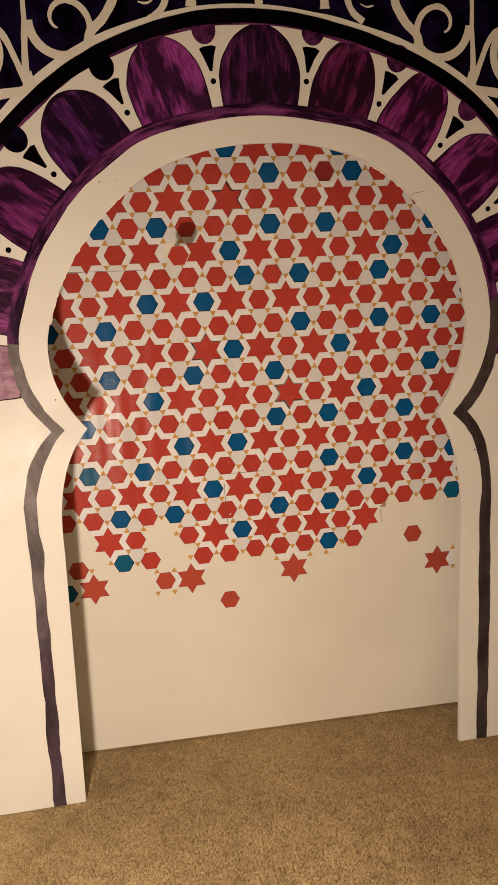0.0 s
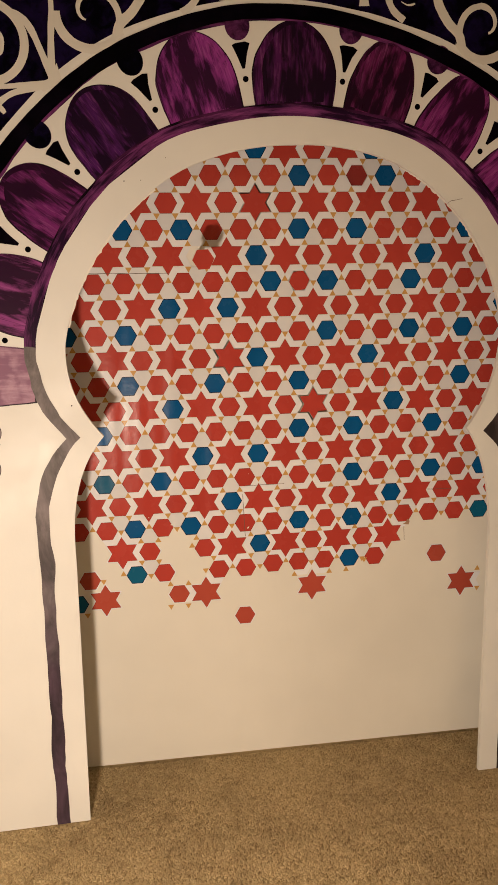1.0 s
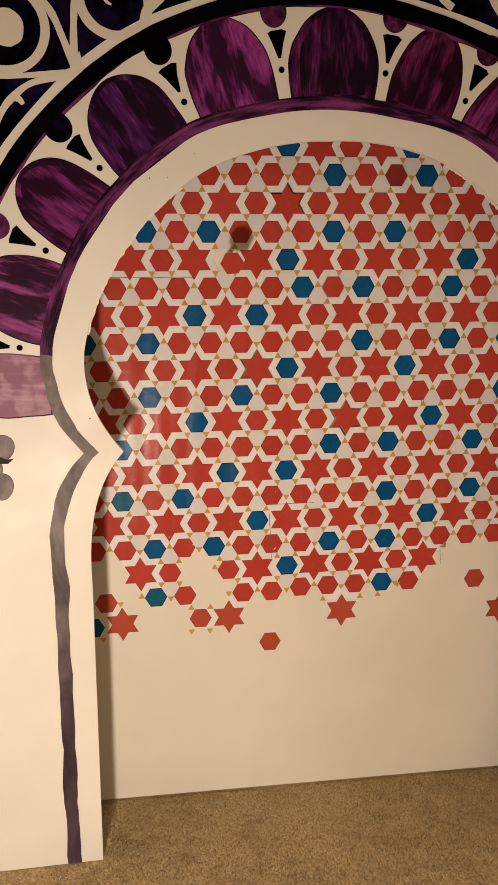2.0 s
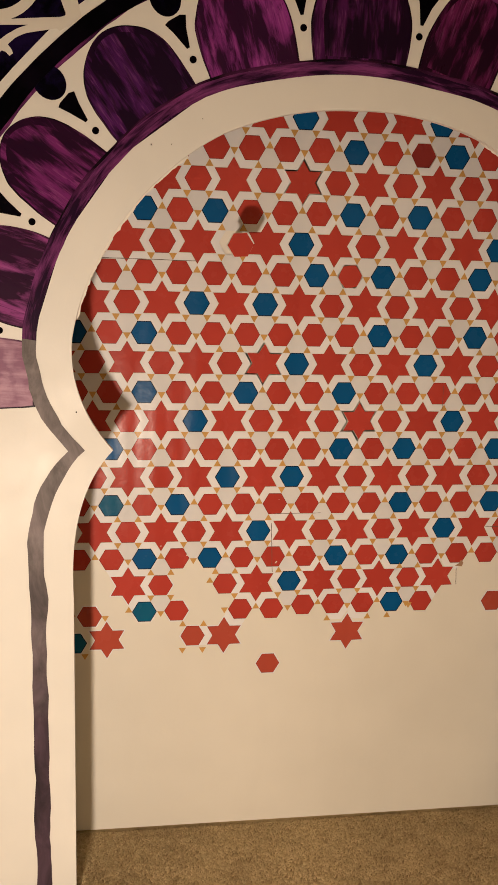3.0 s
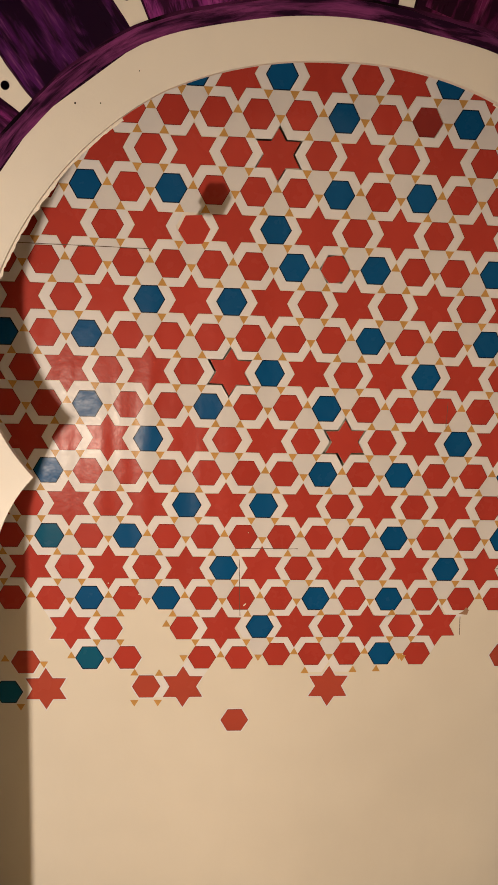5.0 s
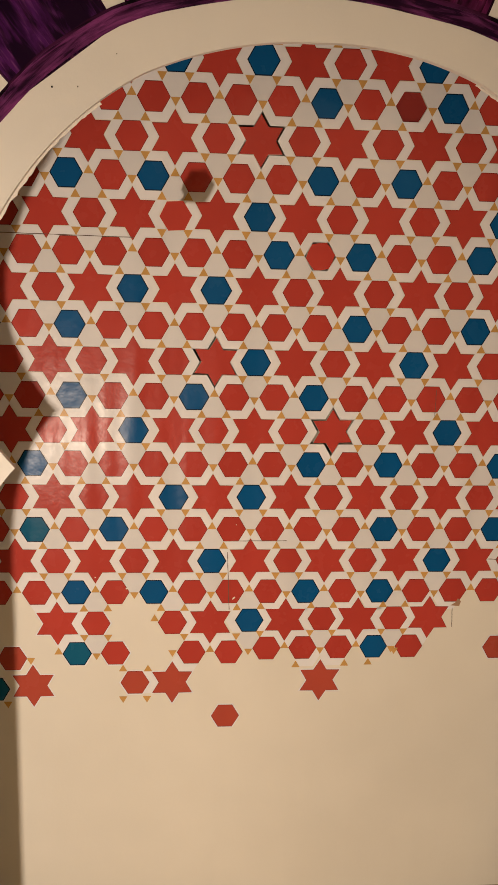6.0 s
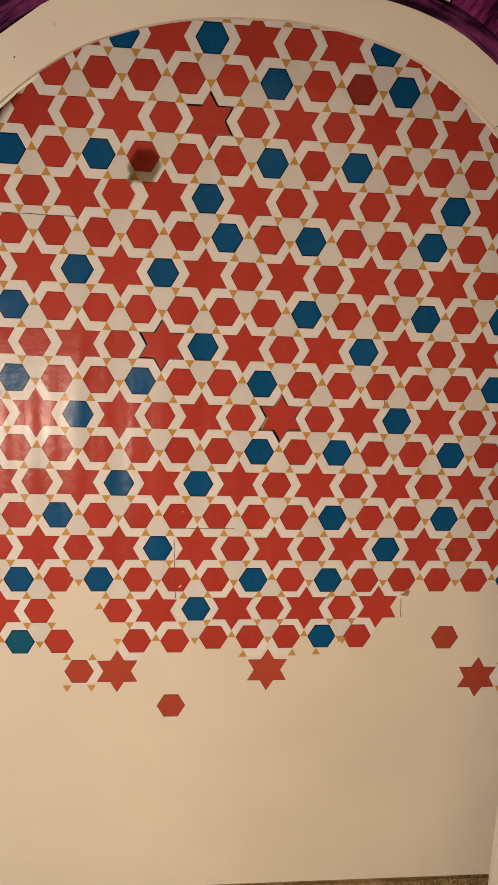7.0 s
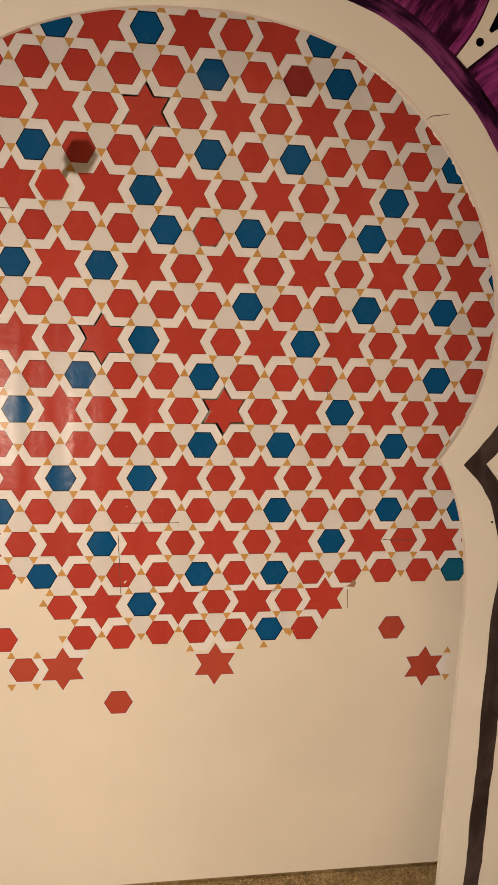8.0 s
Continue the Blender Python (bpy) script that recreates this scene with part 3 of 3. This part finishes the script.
GAPS = (-94.6, -80.8, -63, -45.9, -27.3, -9.2, 9.7, 25.5, 41.1, 58.1, 75, 92)
TINTS = ((0.36, 0.17, 0.30), (0.13, 0.026, 0.11), (0.082, 0.010, 0.072), (0.036, 0.005, 0.052), (0.13, 0.017, 0.125), (0.036, 0.004, 0.038), (0.065, 0.006, 0.042),
         (0.10, 0.011, 0.078), (0.11, 0.013, 0.090), (0.105, 0.014, 0.095), (0.08, 0.013, 0.068))


def petal_outline(half, low, high, seed):
    right = []
    for k in range(25):
        u = 1 - (1 - k / 24) ** 1.8
        w = half * max(0.0, 1 - u ** 2.6) ** 0.55 * (1 + 0.02 * math.sin(6 * u + seed))
        r = low + (high - low) * u
        right.append((r * math.sin(radians(w)) + (wobble(k, seed, 0.002) if k < 24 else 0), r * math.cos(radians(w))))
    left = [(-x + wobble(k, seed + 3, 0.003), z) for k, (x, z) in enumerate(right[:-1])]
    return right + left[::-1]


for k, tint in enumerate(TINTS):
    a, b = GAPS[k], GAPS[k + 1]
    mid = (a + b) / 2
    pts = petal_outline((b - a) / 2 - 1.15, (0.645 if 0 < k < 10 else 0.640) * swell(mid), ((0.843 if k in (4, 7) else 0.834) if 0 < k < 10 else 0.93) * swell(mid), k)
    petal = plate("petal", pts, -0.0005, 0, PETAL, board, "", (CENTRE_X, 0, CENTRE_Z), radians(mid))
    petal.color = (*shade(tint, 0.45), 1)
    zm = sum(z for _, z in pts) / len(pts)
    pale = k == 0

    def coat(name, across, along, level, gain, seed):
        """One coat of ink inside the petal's dark outline."""
        ob = plate(name, [(x * across + wobble(q, seed, 0.0014), zm + (z - zm) * along) for q, (x, z) in enumerate(pts)], -level, -0.0003, PALE_PETAL if pale else PETAL, petal)
        ob.color = (tint[0] * gain, tint[1] * gain, tint[2] * gain, 1)

    coat("rim_coat", 0.962, 0.972, 0.0007, 2.1, k + 50)
    if not pale:
        coat("wash", 0.80 + 0.05 * math.sin(2.3 * k), 0.86, 0.0009, 1.9, k + 70)

arc_strip("black_ring", 0.838, 0.871, -88, 88, 0.0015, BLACK, "black painted ring above the petals", 0.003, 3)
arc_strip("ring_edge", 0.8335, 0.850, -86, 86, 0.0009, PURPLE, "purple fringe under the black ring", 0.0065, 23)
for k, d in enumerate(GAPS[1:-1]):
    drop = [(0.029 * math.cos(t), 0.033 * math.sin(t)) for t in (2 * math.pi * q / 24 for q in range(24))]
    spot = polar(0.829, d)
    plate("scallop", drop, -0.0010, 0, INDIGO if k in (2, 3) else SPOT, board, "", (spot[0], 0, spot[1]), radians(d))
    size = 0.92 + 0.16 * random.random()
    wedge = [(-0.020 * size, 0.023), (-0.013, 0.004), (-0.003, -0.030 * size), (0.003, -0.030 * size), (0.013, 0.002), (0.022 * size, 0.022), (0.012, 0.027), (-0.012, 0.026)]
    spot = polar(0.765, d)
    plate("wedge", wedge, -0.0008, 0, BLACK, board, "", (spot[0], 0, spot[1]), radians(d + random.uniform(-4, 4)))
    dot = [(0.0068 * math.cos(t), 0.0068 * math.sin(t)) for t in (2 * math.pi * q / 14 for q in range(14))]
    spot = polar(0.712, d)
    plate("dot", dot, -0.0008, 0, BLACK, board, "", (spot[0], 0, spot[1]))

# the black field above the ring, with pale scrolls
arc = [ring_polar(0.8805 + wobble(k, 31, 0.003) + 0.009 * ease(8, 30, abs(d)), d) for k, d in enumerate(range(-80, 81, 2))]
field = [(-1.05, arc[0][1])] + arc + [(1.05, arc[-1][1]), (1.05, HEIGHT - 0.02), (-1.05, HEIGHT - 0.02)]
plate("black_field", field, -0.0006, 0, INDIGO, board, "blue-black painted field above the arch")


def spline(pts, count=10):
    """Points on a smooth line through the given ones."""
    full = [pts[0], *pts, pts[-1]]
    out = []
    for a, b, c, d in zip(full, full[1:], full[2:], full[3:]):
        for t in (q / count for q in range(count)):
            out.append(tuple(0.5 * (2 * q1 + (q2 - q0) * t + (2 * q0 - 5 * q1 + 4 * q2 - q3) * t * t + (3 * q1 - q0 - 3 * q2 + q3) * t ** 3) for q0, q1, q2, q3 in zip(a, b, c, d)))
    return out + [pts[-1]]


def ribbon(line, width, side, seed, taper=(1.0, 1.0)):
    """A pale scroll line; x is measured from the arch's axis, on either side of it."""
    line = [(0.012 + side * x, z) for x, z in line]
    near, far, count = [], [], len(line)
    for k, (x, z) in enumerate(line):
        a, b = line[max(0, k - 1)], line[min(count - 1, k + 1)]
        size = math.hypot(b[0] - a[0], b[1] - a[1]) or 1
        u = k / (count - 1)
        w = width / 2 * (taper[0] * (1 - u) + taper[1] * u + 0.8 * u * (1 - u) * (2 - taper[0] - taper[1])) + wobble(k, seed, 0.0012)
        nx, nz = -(b[1] - a[1]) / size, (b[0] - a[0]) / size
        near.append((x + nx * w, z + nz * w))
        far.append((x - nx * w, z - nz * w))
    strip("scroll", near, far, 0.0007 + 0.00003 * (seed % 13), RIBBON)


def circle_line(cx, cz, r0, r1, d0, d1, count=40):
    return [(cx + (r0 + (r1 - r0) * k / count) * math.cos(radians(d0 + (d1 - d0) * k / count)), cz + (r0 + (r1 - r0) * k / count) * math.sin(radians(d0 + (d1 - d0) * k / count))) for k in range(count + 1)]


for side in (-1, 1):
    s = 40 + side
    ribbon(circle_line(0.466, 2.046, 0.016, 0.050, -40, 100, 26) + circle_line(0.466, 2.046, 0.050, 0.062, 106, 190, 16), 0.018, side, s, (0.2, 0.8))
    ribbon(circle_line(0.470, 2.052, 0.074, 0.077, 0, -150), 0.020, side, s + 1)
    ribbon(spline([(0.545, 2.2), (0.552, 2.10), (0.553, 2.05), (0.558, 1.98), (0.560, 1.90)]), 0.010, side, s + 2, (1, 1.8))
    ribbon(spline([(0.650, 2.050), (0.618, 2.036), (0.599, 2.012), (0.583, 1.975), (0.562, 1.92)]), 0.015, side, s + 3)
    ribbon(spline([(0.78, 1.89), (0.68, 1.893), (0.62, 1.898), (0.562, 1.903)]), 0.010, side, s + 4, (1, 1.5))
    ribbon(spline([(0.30, 2.2), (0.340, 2.12), (0.352, 2.09), (0.376, 2.055), (0.403, 2.03), (0.412, 2.002)]), 0.021, side, s + 5)
    ribbon(spline([(0.20, 2.2), (0.222, 2.11), (0.237, 2.078), (0.264, 2.057)]), 0.016, side, s + 6)
    ribbon(spline([(0.160, 2.2), (0.163, 2.13), (0.165, 2.085)]), 0.016, side, s + 7, (1, 1.6))
    ribbon(spline([(0.255, 2.098), (0.272, 2.091), (0.29, 2.094)]), 0.009, side, s + 8, (0.2, 0.4))
    ribbon(circle_line(0.697, 1.985, 0.082, 0.082, 40, 330), 0.019, side, s + 9)
    plate("scroll_disc", [((0.034 + wobble(q * 3, s, 0.003)) * math.cos(t), (0.037 + wobble(q * 3, s, 0.003)) * math.sin(t)) for q, t in enumerate(2 * math.pi * q / 28 for q in range(28))], -0.0010, 0, RIBBON, board, "", (0.012 + side * 0.692, 0, 1.985))
    ribbon(spline([(0.735, 1.78), (0.713, 1.822), (0.690, 1.850), (0.648, 1.880), (0.575, 1.897)]), 0.014, side, s + 11)
    ribbon(spline([(0.688, 1.852), (0.676, 1.848), (0.668, 1.838)]), 0.013, side, s + 12, (1.2, 0.6))
    web = [(0.548, 1.945), (0.538, 1.906), (0.580, 1.884), (0.600, 1.900), (0.566, 1.912)]
    plate("web", [(0.012 + side * x, z) for x, z in (web if side < 0 else web[::-1])], -0.00115, 0, RIBBON, board, "")
    web = [(0.520, 1.992), (0.470, 1.964), (0.424, 1.984), (0.395, 2.012), (0.430, 1.992), (0.470, 1.978)]
    plate("web", [(0.012 + side * x, z) for x, z in (web if side < 0 else web[::-1])], -0.00120, 0, RIBBON, board, "")
plate("field_dot", [(0.010 * math.cos(t), 0.012 * math.sin(t)) for t in (2 * math.pi * q / 10 for q in range(10))], -0.0011, 0, RIBBON, board, "", (0.012, 0, 2.098))

# small grey flower painted beside the cusp
FLOWER = (-0.757, 1.072)
for dx, dz, rx, rz, level in ((0.006, 0.037, 0.028, 0.029, 0.0008), (0.000, -0.054, 0.026, 0.031, 0.0008), (-0.036, -0.006, 0.030, 0.026, 0.0010)):
    for name, grow, lower, material in (("lobe_outline", 0.0014, 0.0002, CHARCOAL), ("flower_lobe", 0.0, 0.0, ASH)):
        pts = [((rx + grow) * math.cos(t), (rz + grow) * math.sin(t) * (1 - 0.12 * math.sin(t))) for t in (2 * math.pi * q / 28 for q in range(28))]
        plate(name, pts, -level + lower, 0, material, board, "", (FLOWER[0] + dx, 0, FLOWER[1] + dz))
stem = bezier((-0.022, 0.008), (0.010, 0.002), (-0.004, -0.034), 12)
strip("flower_stem", [(FLOWER[0] + x, FLOWER[1] + z) for x, z in stem], [(FLOWER[0] + x + 0.009 - 0.0004 * k, FLOWER[1] + z - 0.002) for k, (x, z) in enumerate(stem)], 0.0012, ASH, "grey stem between the flower lobes")
plate("flower_leaf", [(-0.040, 0.002), (-0.006, -0.003), (0.018, -0.004), (0.031, 0.007), (0.016, 0.006), (0.004, 0.012), (-0.020, 0.009)], -0.0014, 0, CHARCOAL, board, "dark pointed leaf", (FLOWER[0], 0, FLOWER[1]))


# specks, a crack and ragged paper along the cut edge
for x, z, size in ((-0.399, 1.693, 0.0014), (-0.36, 1.695, 0.0010), (-0.551, 1.167, 0.0015), (0.602, 0.937, 0.0019), (-0.30, 1.745, 0.0008)):
    plate("speck", [(size * math.cos(t), 1.2 * size * math.sin(t)) for t in (2 * math.pi * q / 8 for q in range(8))], -0.0008, 0, BLACK, board, "", (x, 0, z))
crack = spline([(0.404, 1.640), (0.412, 1.646), (0.423, 1.648), (0.443, 1.652)], 6)
strip("crack", [(x, z - 0.0007) for x, z in crack], [(x, z + 0.0006 * math.sin(0.4 + 0.15 * k)) for k, (x, z) in enumerate(crack)], 0.0006, SEAM, "fine crack in the board")


def ragged_edge(d0, d1, seed):
    ds = [d0 + (d1 - d0) * k / 70 for k in range(71)]
    outer = [(CENTRE_X + 0.574 * widened(d) * math.sin(radians(d)), CENTRE_Z + 0.574 * widened(d) * math.cos(radians(d))) for d in ds]
    inner = []
    for k, d in enumerate(ds):
        r = (0.5655 + (0.0015 if d > 0 else 0) - 0.004 * max(0.0, noise.noise((k * 0.35, seed, 0.0))) - 0.002 * random.random()) * widened(d)
        inner.append((CENTRE_X + r * math.sin(radians(d)), CENTRE_Z + r * math.cos(radians(d))))
    ob = strip("ragged_paper", inner, outer, 0.0008, CHIP, "ragged paper behind the cut edge")
    ob.location.y = BOARD_THICK + 0.002


ragged_edge(-76, -36, 3.3)
ragged_edge(28, 60, 8.1)


# ---- carpet pile ----
def pile(name, xs, ys, step, gap=None):
    """Short leaning tufts on a jittered grid; gap: a rectangle left free for a finer patch."""
    rng = np.random.default_rng(5)
    gx, gy = np.meshgrid(np.arange(*xs, step), np.arange(*ys, step))
    base = np.stack([gx.ravel(), gy.ravel(), np.zeros(gx.size)], 1)
    base[:, :2] += rng.uniform(-0.5, 0.5, (len(base), 2)) * step * 0.9
    if gap:
        x0, x1, y0, y1 = gap
        base = base[~((base[:, 0] > x0) & (base[:, 0] < x1) & (base[:, 1] > y0) & (base[:, 1] < y1))]
    count, k = len(base), step / 0.0044
    turn = rng.uniform(0, 2 * np.pi, count)
    radius = k * rng.uniform(0.0034, 0.0050, count)
    lean = k * rng.normal(0, 0.0024, (count, 2))
    swellings = 0.75 + 0.5 * np.clip(0.5 + 0.5 * np.sin(base[:, 0] * 61 + 3 * np.sin(base[:, 1] * 47)) * np.sin(base[:, 1] * 53), 0, 1)
    tall = rng.uniform(0.0024, 0.0042, count) * swellings
    verts = np.empty((count, 4, 3))
    for q in range(3):
        a = turn + 2 * np.pi * q / 3
        verts[:, q] = base + np.stack([radius * np.cos(a), radius * np.sin(a), np.full(count, -0.004)], 1)
    verts[:, 3] = base + np.stack([lean[:, 0], lean[:, 1], tall - 0.003], 1)
    faces = np.array([[0, 1, 3], [1, 2, 3], [2, 0, 3]])[None] + 4 * np.arange(count)[:, None, None]
    mesh = bpy.data.meshes.new(name)
    mesh.vertices.add(count * 4)
    mesh.vertices.foreach_set("co", verts.ravel())
    mesh.loops.add(count * 9)
    mesh.loops.foreach_set("vertex_index", faces.ravel().astype(np.int32))
    mesh.polygons.add(count * 3)
    mesh.polygons.foreach_set("loop_start", np.arange(0, count * 9, 3, dtype=np.int32))
    mesh.update(calc_edges=True)
    mesh.materials.append(CARPET)
    tagged(new(name, mesh), "short speckled tan carpet pile with darker patches", "carpet", kind="stuff")


pile("carpet_pile", (-0.62, 1.42), (1.30, 2.498), 0.0050)
pile("outer_carpet_pile", (X_LEFT, X_RIGHT), (Y_BACK, 2.498), 0.0088, (-0.622, 1.422, 1.298, 2.6))
